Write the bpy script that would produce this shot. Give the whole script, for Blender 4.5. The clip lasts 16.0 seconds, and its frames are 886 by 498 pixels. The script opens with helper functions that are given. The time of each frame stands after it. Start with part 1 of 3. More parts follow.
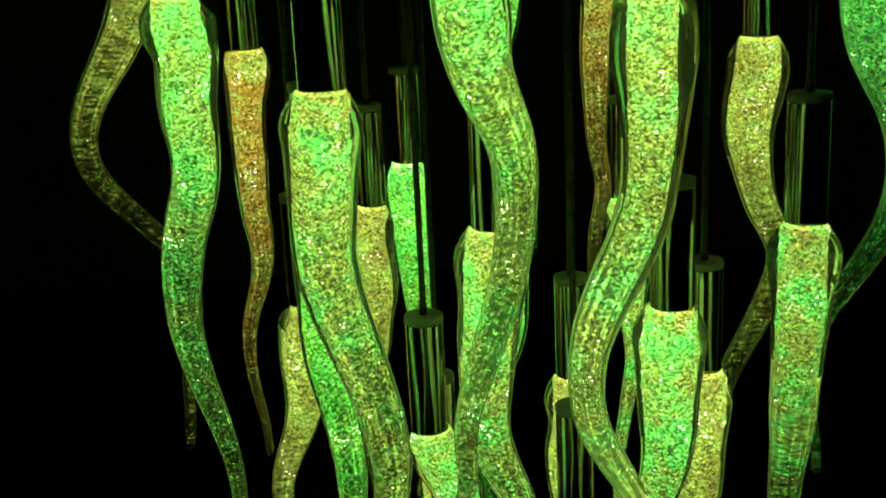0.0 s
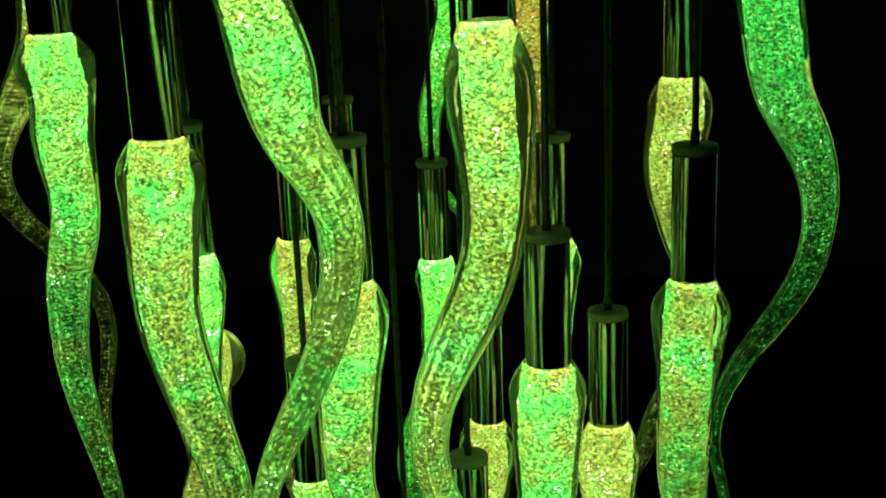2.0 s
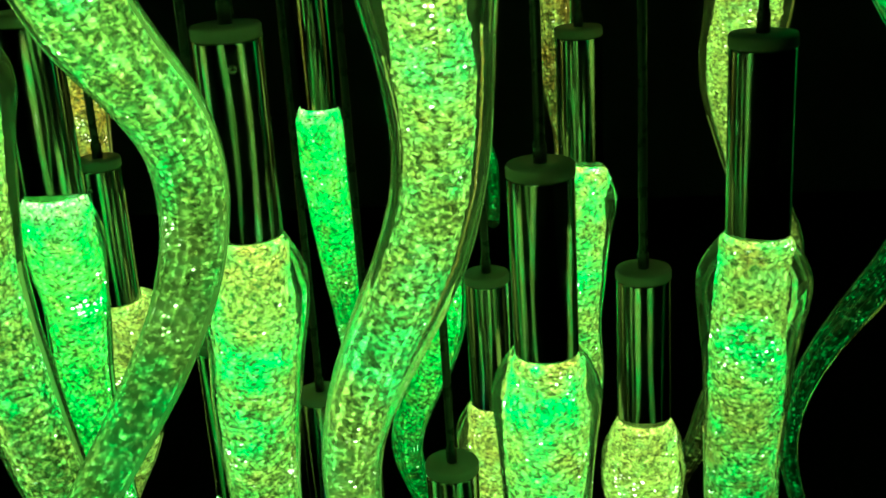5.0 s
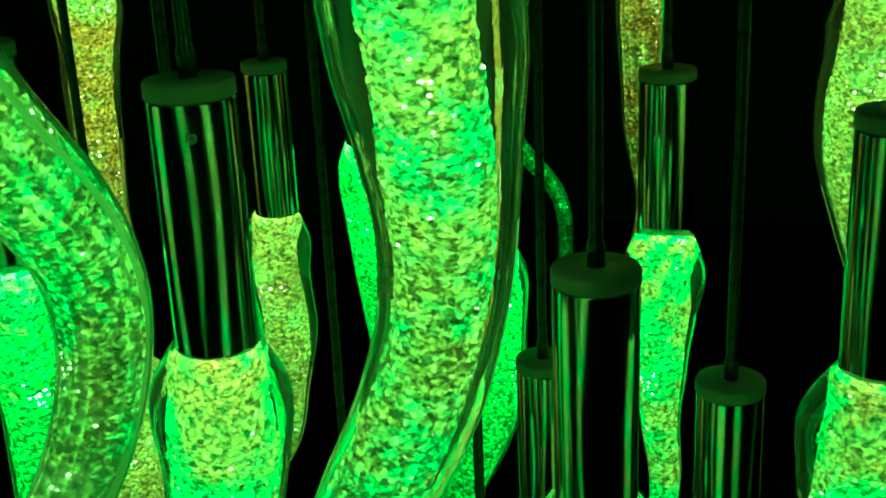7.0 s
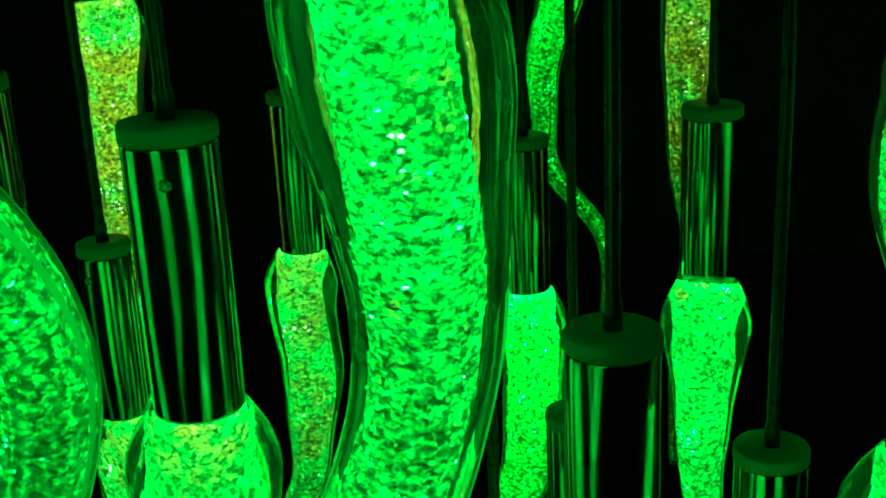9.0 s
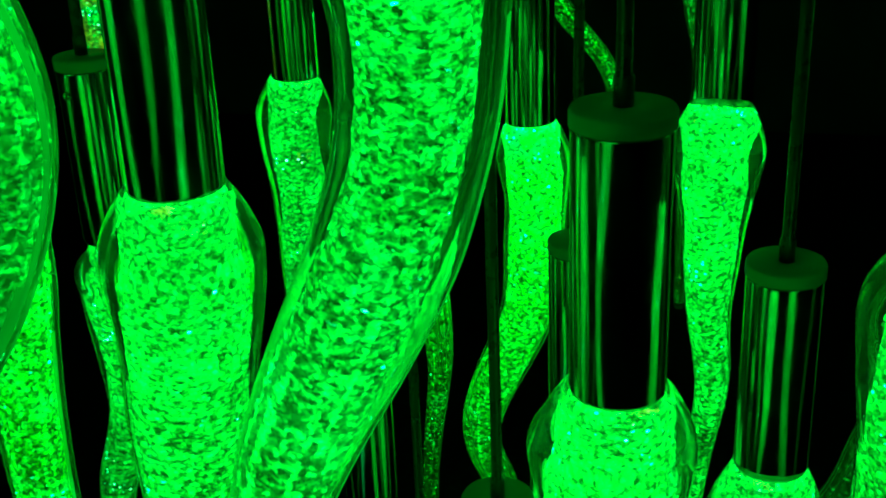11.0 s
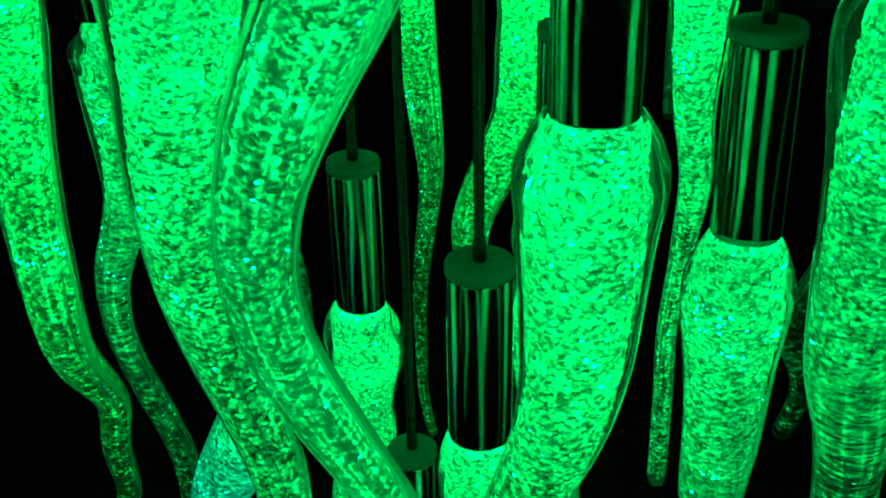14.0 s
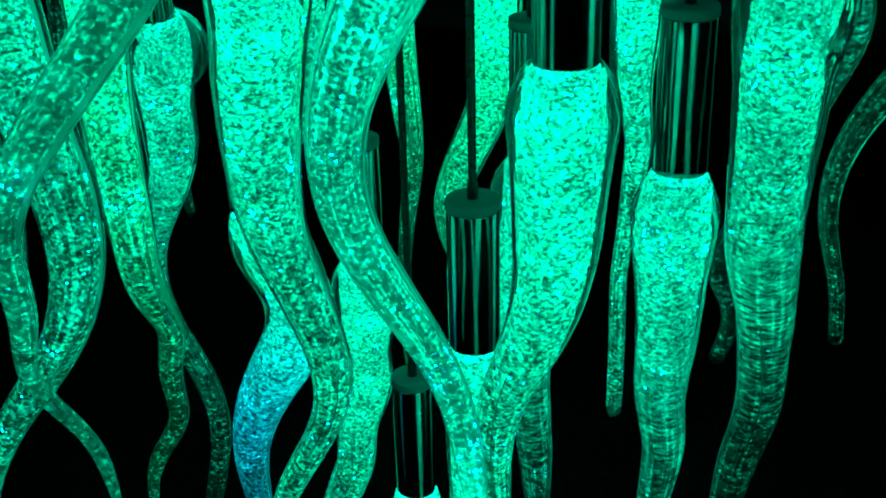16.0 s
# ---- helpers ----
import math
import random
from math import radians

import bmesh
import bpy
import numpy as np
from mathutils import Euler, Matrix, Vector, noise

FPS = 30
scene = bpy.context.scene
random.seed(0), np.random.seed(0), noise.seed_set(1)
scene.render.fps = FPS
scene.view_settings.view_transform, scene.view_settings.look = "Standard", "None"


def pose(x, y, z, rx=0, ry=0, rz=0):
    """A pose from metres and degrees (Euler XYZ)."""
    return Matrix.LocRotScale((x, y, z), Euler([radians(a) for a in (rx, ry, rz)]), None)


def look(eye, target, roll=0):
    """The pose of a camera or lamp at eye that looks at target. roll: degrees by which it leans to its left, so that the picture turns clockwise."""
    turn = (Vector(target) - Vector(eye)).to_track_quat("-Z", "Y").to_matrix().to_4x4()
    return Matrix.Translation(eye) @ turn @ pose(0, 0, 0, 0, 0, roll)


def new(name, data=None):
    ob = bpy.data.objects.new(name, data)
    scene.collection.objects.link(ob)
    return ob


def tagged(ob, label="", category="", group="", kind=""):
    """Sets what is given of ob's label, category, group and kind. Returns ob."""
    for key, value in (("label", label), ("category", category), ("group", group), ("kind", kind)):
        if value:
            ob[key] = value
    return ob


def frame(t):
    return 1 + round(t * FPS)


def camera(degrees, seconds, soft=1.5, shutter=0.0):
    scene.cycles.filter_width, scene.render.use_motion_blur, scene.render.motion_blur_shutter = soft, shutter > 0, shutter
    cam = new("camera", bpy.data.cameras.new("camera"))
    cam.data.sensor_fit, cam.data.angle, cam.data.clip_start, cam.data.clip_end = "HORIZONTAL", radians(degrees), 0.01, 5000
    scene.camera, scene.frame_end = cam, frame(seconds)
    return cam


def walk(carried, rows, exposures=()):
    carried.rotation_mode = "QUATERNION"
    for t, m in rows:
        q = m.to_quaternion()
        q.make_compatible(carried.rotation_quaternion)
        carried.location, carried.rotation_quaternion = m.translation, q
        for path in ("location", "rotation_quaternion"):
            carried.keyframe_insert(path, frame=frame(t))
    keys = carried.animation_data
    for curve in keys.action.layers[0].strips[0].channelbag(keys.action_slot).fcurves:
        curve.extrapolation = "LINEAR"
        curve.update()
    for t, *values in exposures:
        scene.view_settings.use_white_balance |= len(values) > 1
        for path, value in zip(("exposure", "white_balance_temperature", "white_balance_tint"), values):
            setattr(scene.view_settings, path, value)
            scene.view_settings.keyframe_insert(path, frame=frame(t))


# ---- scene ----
cam = camera(41.0, 16.0, 2.0)
PATH = [
    (0, (0.545, 0.107, 1.693), (0.653, 2.035, 1.173), -2.70),
    (0.5, (0.580, 0.031, 1.719), (0.729, 1.961, 1.218), -1.94),
    (0.7, (0.605, 0.018, 1.732), (0.755, 1.949, 1.234), -2.11),
    (1, (0.648, 0.018, 1.738), (0.789, 1.950, 1.238), -2.05),
    (1.5, (0.757, 0.074, 1.736), (0.817, 2.011, 1.241), -2.14),
    (2, (0.858, 0.166, 1.737), (0.820, 2.097, 1.220), -2.22),
    (2.3, (0.904, 0.221, 1.719), (0.803, 2.148, 1.191), -2.63),
    (2.5, (0.920, 0.267, 1.709), (0.797, 2.189, 1.172), -2.53),
    (3, (0.989, 0.374, 1.685), (0.790, 2.277, 1.104), -2.85),
    (3.2, (1.004, 0.404, 1.673), (0.789, 2.302, 1.080), -2.88),
    (5.3, (0.972, 0.712, 1.625), (0.793, 2.594, 0.972), -4.02),
    (5.5, (0.957, 0.739, 1.624), (0.818, 2.625, 0.974), -3.81),
    (6, (0.943, 0.775, 1.635), (0.826, 2.655, 0.963), -4.21),
    (6.4, (0.984, 0.845, 1.637), (0.778, 2.724, 0.982), -3.53),
    (6.5, (0.989, 0.857, 1.639), (0.766, 2.735, 0.989), -2.96),
    (7, (1.015, 0.938, 1.630), (0.655, 2.794, 0.979), -2.62),
    (7.5, (1.033, 0.980, 1.642), (0.603, 2.827, 1.008), -2.59),
    (8, (1.049, 1.000, 1.653), (0.579, 2.849, 1.053), -2.86),
    (10.5, (1.034, 1.044, 1.556), (0.567, 2.850, 0.834), -2.78),
    (11, (1.037, 1.053, 1.538), (0.567, 2.834, 0.759), -2.39),
    (11.5, (1.037, 1.056, 1.520), (0.579, 2.830, 0.718), -2.03),
    (12, (1.046, 1.059, 1.507), (0.586, 2.820, 0.678), -1.90),
    (12.5, (1.052, 1.055, 1.490), (0.573, 2.799, 0.635), -1.50),
    (13, (1.055, 1.051, 1.474), (0.550, 2.772, 0.588), -1.82),
    (13.5, (1.056, 1.031, 1.453), (0.571, 2.742, 0.538), -1.26),
    (14, (1.063, 0.990, 1.439), (0.607, 2.698, 0.506), -1.21),
    (14.5, (1.068, 0.940, 1.444), (0.650, 2.659, 0.512), -1.48),
    (15, (1.074, 0.866, 1.452), (0.675, 2.607, 0.552), -1.33),
    (15.5, (1.091, 0.778, 1.463), (0.715, 2.530, 0.576), -1.03),
    (16, (1.071, 0.679, 1.466), (0.704, 2.444, 0.599), -1.46),
]
# the lamps' colour drifts from yellow-green over green to teal
EXPOSURES = [
    (0.0, 0.38, 7700, 14),
    (3.0, 0.66, 7000, -7),
    (5.5, 0.65, 6500, -36),
    (7.0, 0.65, 6500, -70),
    (8.0, 0.65, 6500, -94),
    (10.5, 0.52, 6000, -158),
    (13.0, 0.48, 5500, -158),
    (13.6, 0.41, 3600, -128),
    (14.2, 0.36, 2450, -92),
    (15.0, 0.29, 2080, -58),
    (16.0, 0.28, 2050, -34),
]
walk(cam, [(t, look(eye, target, roll)) for t, eye, target, roll in PATH], EXPOSURES)

# ---- world: a darkened hall, lit by the pendants alone ----
world = bpy.data.worlds.new("dark_hall")
world.use_nodes = True
world.node_tree.nodes["Background"].inputs[0].default_value = (0.0, 0.0, 0.0, 1)
world.node_tree.nodes["Background"].inputs[1].default_value = 0.0
scene.world = world


# ---- materials ----
def material(name):
    mat = bpy.data.materials.new(name)
    mat.use_nodes = True
    nodes, links = mat.node_tree.nodes, mat.node_tree.links
    return mat, nodes, links, nodes["Principled BSDF"]


def node(nodes, kind, **inputs):
    n = nodes.new(kind)
    for key, value in inputs.items():
        n.inputs[key.replace("_", " ")].default_value = value
    return n


def math_node(nodes, links, op, a, b=None, clamp=False):
    n = nodes.new("ShaderNodeMath")
    n.operation, n.use_clamp = op, clamp
    for slot, v in enumerate((a, b)):
        if v is None:
            continue
        if isinstance(v, (int, float)):
            n.inputs[slot].default_value = v
        else:
            links.new(v, n.inputs[slot])
    return n.outputs[0]


def map_range(nodes, links, value, a, b, c, d):
    n = nodes.new("ShaderNodeMapRange")
    links.new(value, n.inputs[0])
    for slot, v in enumerate((a, b, c, d)):
        n.inputs[slot + 1].default_value = v
    return n.outputs[0]


def mix_colour(nodes, links, fac, a, b):
    n = nodes.new("ShaderNodeMix")
    n.data_type = "RGBA"
    links.new(fac, n.inputs[0])
    for slot, v in ((6, a), (7, b)):
        if isinstance(v, tuple):
            n.inputs[slot].default_value = v
        else:
            links.new(v, n.inputs[slot])
    return n.outputs[2]


def core_material(name, tone_a, tone_b, rim_tone, strength, tail, reach=0.78, ripples=False, drawn=0.3, sparse=0.07, deep=None):
    """Bubble-filled glass that emits in place of a lamp in the canister, whose fading light is put into the emission: a
    bright froth, dark gaps between the bubbles that open up further down, lengthwise streaks, a few painted glints.
    tail: the share of the emission that is left at the reach, in metres below the rim; drawn: the depth of the
    lengthwise bands; sparse: how far the bubbles thin out in the tail; deep: the tone of the tail, where it has one of
    its own."""
    mat, nodes, links, shader = material(name)
    mat.cycles.emission_sampling = "NONE"
    coord = nodes.new("ShaderNodeTexCoord")
    info = nodes.new("ShaderNodeObjectInfo")
    spread = math_node(nodes, links, "MULTIPLY", info.outputs["Random"], 37.0)
    split = nodes.new("ShaderNodeSeparateXYZ")
    links.new(coord.outputs["Object"], split.inputs[0])
    down = split.outputs[2]

    def moved(source, scale):
        n = nodes.new("ShaderNodeVectorMath")
        n.operation = "MULTIPLY_ADD"
        links.new(source, n.inputs[0])
        n.inputs[1].default_value = scale
        links.new(spread, n.inputs[2])
        return n.outputs[0]

    # bubbles lie flattened across the glass; streaks run along it
    flat, even = moved(coord.outputs["Object"], (1, 1, 1.22)), moved(coord.outputs["Object"], (1, 1, 1))
    along = moved(coord.outputs["UV"], (11, 2.2, 1))

    def texture(kind, place, **inputs):
        t = node(nodes, kind, **inputs)
        links.new(place, t.inputs["Vector"])
        return t

    def times(a, b):
        return math_node(nodes, links, "MULTIPLY", a, b)

    def plus(a, b):
        return math_node(nodes, links, "ADD", a, b)

    patches = texture("ShaderNodeTexNoise", even, Scale=15.0, Detail=4.0, Roughness=0.62)
    clouds = texture("ShaderNodeTexNoise", even, Scale=48.0, Detail=3.0, Roughness=0.6)
    froth = texture("ShaderNodeTexVoronoi", flat, Scale=330.0, Randomness=1.0)
    froth.feature = "SMOOTH_F1"
    froth.inputs["Smoothness"].default_value = 0.5
    grain = texture("ShaderNodeTexNoise", flat, Scale=390.0, Detail=3.0, Roughness=0.65)
    gaps = texture("ShaderNodeTexNoise", flat, Scale=205.0, Detail=3.5, Roughness=0.58, Distortion=0.5)
    dots = texture("ShaderNodeTexVoronoi", flat, Scale=260.0, Randomness=1.0)
    cluster = texture("ShaderNodeTexNoise", even, Scale=20.0, Detail=2.0)
    lines = texture("ShaderNodeTexNoise", along, Scale=1.9, Detail=2.0, Roughness=0.6)

    channel = nodes.new("ShaderNodeSeparateColor")
    links.new(froth.outputs["Color"], channel.inputs[0])
    pick = nodes.new("ShaderNodeSeparateColor")
    links.new(dots.outputs["Color"], pick.inputs[0])

    # hue: broad drifts of the two tones, a warm tint near the canister, single bubbles of the other hue
    own = times(channel.outputs[1], 0.07)
    patch = map_range(nodes, links, plus(patches.outputs[0], own), 0.46, 0.63, 0.0, 1.0)
    tone = mix_colour(nodes, links, patch, tone_a, tone_b)
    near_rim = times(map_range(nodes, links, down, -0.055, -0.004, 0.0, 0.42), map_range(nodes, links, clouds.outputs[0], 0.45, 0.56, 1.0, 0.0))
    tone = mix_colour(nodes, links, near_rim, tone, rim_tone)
    if deep:
        tone = mix_colour(nodes, links, map_range(nodes, links, down, -0.30, -0.08, 1.0, 0.0), tone, deep)
    tone = mix_colour(nodes, links, map_range(nodes, links, clouds.outputs[0], 0.53, 0.70, 0.0, 0.38), tone, (0.07, 0.74, 0.17, 1))
    tone = mix_colour(nodes, links, map_range(nodes, links, clouds.outputs[0], 0.30, 0.46, 0.26, 0.0), tone, (0.85, 0.50, 0.08, 1))
    tint = mix_colour(nodes, links, map_range(nodes, links, channel.outputs[2], 0.55, 0.9, 0.0, 0.22), tone, (0.6, 0.9, 0.25, 1))

    gap = gaps.outputs[0]
    if ripples:
        # lower down the bubbles lie in flat rings
        rings = texture("ShaderNodeTexNoise", moved(coord.outputs["Object"], (0.35, 0.35, 1.3)), Scale=190.0, Detail=2.5)
        both = nodes.new("ShaderNodeMix")
        links.new(map_range(nodes, links, down, -0.36, -0.18, 0.7, 0.0), both.inputs[0])
        links.new(gap, both.inputs[2])
        links.new(rings.outputs[0], both.inputs[3])
        gap = both.outputs[0]
    # the gaps open further down, wander in size, and close along the bright streaks
    depth = plus(map_range(nodes, links, down, -0.42, -0.03, -0.05, 0.035), map_range(nodes, links, down, -0.70, -0.32, -sparse, 0.0))
    uneven = map_range(nodes, links, clouds.outputs[0], 0.3, 0.7, -0.045, 0.045)
    low = map_range(nodes, links, down, -0.40, -0.20, 1.0, 0.0)
    streak = times(map_range(nodes, links, lines.outputs[0], 0.56, 0.66, 0.0, 1.0), low)
    open_by = plus(plus(plus(gap, depth), uneven), times(streak, 0.09))
    dark = map_range(nodes, links, open_by, 0.385, 0.585, 0.025, 1.03)

    each = map_range(nodes, links, plus(times(channel.outputs[0], 0.5), times(grain.outputs[0], 1.25)), 0.52, 1.3, 0.2, 1.5)
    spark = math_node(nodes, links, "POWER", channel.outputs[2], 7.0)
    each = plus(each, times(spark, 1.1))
    bright = times(each, dark)
    # the lamp's light put into the emission: bright at the rim, fading downward
    lamp_fall = times(map_range(nodes, links, down, -reach, -0.18, tail, 1.0), map_range(nodes, links, down, -0.4, 0.0, 0.78, 1.05))
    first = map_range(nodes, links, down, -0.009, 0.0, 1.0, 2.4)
    bright = times(times(bright, lamp_fall), first)
    # in the dim tail single bubbles get painted-on brightness, as if catching light
    lone = times(times(math_node(nodes, links, "POWER", channel.outputs[0], 4.0), dark), map_range(nodes, links, lamp_fall, 0.1, 0.6, 0.6, 0.0))
    bright = plus(bright, lone)
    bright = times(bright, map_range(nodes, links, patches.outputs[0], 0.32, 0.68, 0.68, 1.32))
    # lengthwise bands in the emission, further down the glass
    band = map_range(nodes, links, down, -0.40, -0.2, drawn, 0.0)
    bands = plus(times(band, map_range(nodes, links, lines.outputs[0], 0.38, 0.64, -1.0, 1.2)), 1.0)
    bright = times(bright, bands)

    # clustered glints, painted as small white dots of emission
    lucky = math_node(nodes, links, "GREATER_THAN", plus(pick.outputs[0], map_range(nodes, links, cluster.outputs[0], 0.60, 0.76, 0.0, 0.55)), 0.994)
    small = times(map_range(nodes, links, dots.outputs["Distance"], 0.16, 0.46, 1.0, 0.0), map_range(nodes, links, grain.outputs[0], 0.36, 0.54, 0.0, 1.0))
    painted_glint = times(times(lucky, small), lamp_fall)
    bright = plus(bright, times(times(painted_glint, pick.outputs[1]), 12.0))
    tint = mix_colour(nodes, links, painted_glint, tint, (1.0, 1.0, 0.95, 1))

    shader.inputs["Base Color"].default_value = (0.05, 0.08, 0.04, 1)
    shader.inputs["Roughness"].default_value = 0.35
    # the gaps let the bubbles behind show through
    links.new(map_range(nodes, links, open_by, 0.36, 0.5, 0.80, 1.0), shader.inputs["Alpha"])
    links.new(tint, shader.inputs["Emission Color"])
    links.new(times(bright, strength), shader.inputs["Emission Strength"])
    return mat


OLIVE, GREEN, AMBER, RUST = (0.46, 0.62, 0.09, 1), (0.08, 0.85, 0.11, 1), (0.72, 0.50, 0.06, 1), (0.8, 0.42, 0.10, 1)
YELLOW = (0.40, 0.72, 0.10, 1)
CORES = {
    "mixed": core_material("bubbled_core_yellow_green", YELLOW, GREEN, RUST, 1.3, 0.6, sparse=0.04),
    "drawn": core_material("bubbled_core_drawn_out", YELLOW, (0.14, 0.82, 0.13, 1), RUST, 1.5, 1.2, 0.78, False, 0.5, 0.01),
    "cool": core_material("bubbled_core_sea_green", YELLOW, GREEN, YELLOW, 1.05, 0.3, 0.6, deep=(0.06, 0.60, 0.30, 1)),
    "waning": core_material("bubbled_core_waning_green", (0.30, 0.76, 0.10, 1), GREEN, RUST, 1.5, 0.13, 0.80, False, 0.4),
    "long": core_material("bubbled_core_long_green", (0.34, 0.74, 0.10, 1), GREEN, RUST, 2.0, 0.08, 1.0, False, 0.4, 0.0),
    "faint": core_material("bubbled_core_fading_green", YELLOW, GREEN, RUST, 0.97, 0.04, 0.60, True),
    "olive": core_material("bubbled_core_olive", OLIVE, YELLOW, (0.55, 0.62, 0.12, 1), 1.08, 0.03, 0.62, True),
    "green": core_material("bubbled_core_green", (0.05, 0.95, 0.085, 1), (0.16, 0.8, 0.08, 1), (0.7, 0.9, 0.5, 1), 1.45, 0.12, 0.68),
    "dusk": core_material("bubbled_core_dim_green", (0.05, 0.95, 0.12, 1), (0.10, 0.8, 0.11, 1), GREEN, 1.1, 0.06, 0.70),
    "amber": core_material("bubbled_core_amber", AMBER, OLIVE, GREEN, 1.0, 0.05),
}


def white_scatter_material(name, colour, clear, passing=0.35):
    """White for air threads and for stand-ins of glints on the glass: it shows by the core's light alone."""
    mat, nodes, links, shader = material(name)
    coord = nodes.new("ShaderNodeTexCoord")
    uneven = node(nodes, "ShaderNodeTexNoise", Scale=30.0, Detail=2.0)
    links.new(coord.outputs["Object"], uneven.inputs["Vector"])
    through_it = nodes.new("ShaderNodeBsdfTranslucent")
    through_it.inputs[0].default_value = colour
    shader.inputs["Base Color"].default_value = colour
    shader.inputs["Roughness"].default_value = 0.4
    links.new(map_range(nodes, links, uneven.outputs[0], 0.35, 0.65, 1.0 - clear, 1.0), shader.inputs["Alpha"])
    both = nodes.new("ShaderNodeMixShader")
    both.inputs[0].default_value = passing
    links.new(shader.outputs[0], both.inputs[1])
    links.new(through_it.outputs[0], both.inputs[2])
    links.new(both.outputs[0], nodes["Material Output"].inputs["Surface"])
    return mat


STREAK = white_scatter_material("drawn_air_streaks", (0.8, 0.86, 0.8, 1), 0.8)
# white that stands in for light glinting at the glass edges and tips
GLINT_WHITE = white_scatter_material("edge_glint_white", (0.97, 0.98, 0.96, 1), 0.1, 0.9)


def glass_material(name, milky):
    mat, nodes, links, shader = material(name)
    shader.inputs["Base Color"].default_value = (0.96, 1.0, 0.97, 1)
    shader.inputs["Transmission Weight"].default_value = 1.0
    shader.inputs["Roughness"].default_value = 0.015
    shader.inputs["IOR"].default_value = 1.46
    coord = nodes.new("ShaderNodeTexCoord")
    # the surface is drawn lengthwise
    pulled = nodes.new("ShaderNodeVectorMath")
    pulled.operation = "MULTIPLY"
    pulled.inputs[1].default_value = (1.6, 1.6, 0.3)
    links.new(coord.outputs["Object"], pulled.inputs[0])
    waves = node(nodes, "ShaderNodeTexNoise", Scale=45.0, Detail=3.0, Roughness=0.55)
    bump = node(nodes, "ShaderNodeBump", Strength=0.14, Distance=0.004)
    links.new(pulled.outputs[0], waves.inputs["Vector"])
    links.new(waves.outputs[0], bump.inputs["Height"])
    links.new(bump.outputs[0], shader.inputs["Normal"])
    # an added translucent share stands in for core light reflected within the wall
    wall_scatter = nodes.new("ShaderNodeBsdfTranslucent")
    wall_scatter.inputs[0].default_value = (0.8, 0.85, 0.8, 1)
    both = nodes.new("ShaderNodeMixShader")
    split = nodes.new("ShaderNodeSeparateXYZ")
    links.new(coord.outputs["Object"], split.inputs[0])
    # the drawn-out lower glass is milkier
    milk = map_range(nodes, links, split.outputs[2], -0.6, -0.22, milky, 0.0)
    links.new(math_node(nodes, links, "ADD", map_range(nodes, links, waves.outputs[0], 0.35, 0.68, 0.02, 0.12), milk), both.inputs[0])
    links.new(shader.outputs[0], both.inputs[1])
    links.new(wall_scatter.outputs[0], both.inputs[2])
    links.new(both.outputs[0], nodes["Material Output"].inputs["Surface"])
    return mat


def metal_material(name, colour, roughness, metallic):
    mat, nodes, links, shader = material(name)
    shader.inputs["Metallic"].default_value = metallic
    coord = nodes.new("ShaderNodeTexCoord")
    smear = node(nodes, "ShaderNodeTexNoise", Scale=60.0, Detail=4.0, Roughness=0.6)
    links.new(coord.outputs["Object"], smear.inputs["Vector"])
    links.new(map_range(nodes, links, smear.outputs[0], 0.3, 0.7, roughness * 0.6, roughness * 1.5), shader.inputs["Roughness"])
    grey = mix_colour(nodes, links, smear.outputs[0], tuple(c * 0.85 for c in colour[:3]) + (1,), colour)
    links.new(grey, shader.inputs["Base Color"])
    return mat


GLASS = glass_material("clear_hand_blown_glass", 0.0)
MILKY_GLASS = glass_material("milky_hand_blown_glass", 0.34)
CHROME = metal_material("polished_steel", (0.48, 0.48, 0.46, 1), 0.14, 1.0)
CAP = metal_material("dark_anodised_cap", (0.36, 0.36, 0.34, 1), 0.45, 0.0)
ROD = metal_material("black_rod", (0.03, 0.03, 0.03, 1), 0.3, 0.0)
STEEL = metal_material("screw_steel", (0.5, 0.5, 0.48, 1), 0.25, 1.0)
WALL = metal_material("dim_painted_wall", (0.16, 0.16, 0.16, 1), 0.8, 0.0)
FLOOR = metal_material("black_floor", (0.018, 0.018, 0.018, 1), 0.6, 0.0)


# ---- building ----
def link_mesh(name, verts, faces, mat, parent=None, label="", smooth=True):
    me = bpy.data.meshes.new(name)
    me.from_pydata(verts, [], faces)
    me.materials.append(mat)
    if smooth:
        me.polygons.foreach_set("use_smooth", [True] * len(me.polygons))
    ob = new(name, me)
    ob.parent = parent
    if label:
        tagged(ob, label)
    return ob


def slab(name, low, high, mat, label, category):
    bm = bmesh.new()
    bmesh.ops.create_cube(bm, size=1)
    for v in bm.verts:
        v.co = Vector([(low[i] + high[i]) / 2 + v.co[i] * (high[i] - low[i]) for i in range(3)])
    me = bpy.data.meshes.new(name)
    bm.to_mesh(me)
    bm.free()
    me.materials.append(mat)
    return tagged(new(name, me), label, category, kind="structure")


TOP = 3.4
slab("floor", (-3, -3, -0.1), (5, 6, 0), FLOOR, "dark floor of the blacked-out exhibition hall", "floor")
slab("ceiling", (-3, -3, TOP), (5, 6, TOP + 0.1), WALL, "black ceiling from which the pendants hang", "ceiling")
slab("wall_west", (-3.1, -3, 0), (-3, 6, TOP), WALL, "dim matt grey wall of the hall", "wall")
slab("wall_east", (5, -3, 0), (5.1, 6, TOP), WALL, "dim matt grey wall of the hall", "wall")
slab("wall_north", (-3.1, 6, 0), (5.1, 6.1, TOP), WALL, "dim matt grey wall of the hall", "wall")
slab("wall_south", (-3.1, -3.1, 0), (5.1, -3, TOP), WALL, "dim matt grey wall of the hall", "wall")


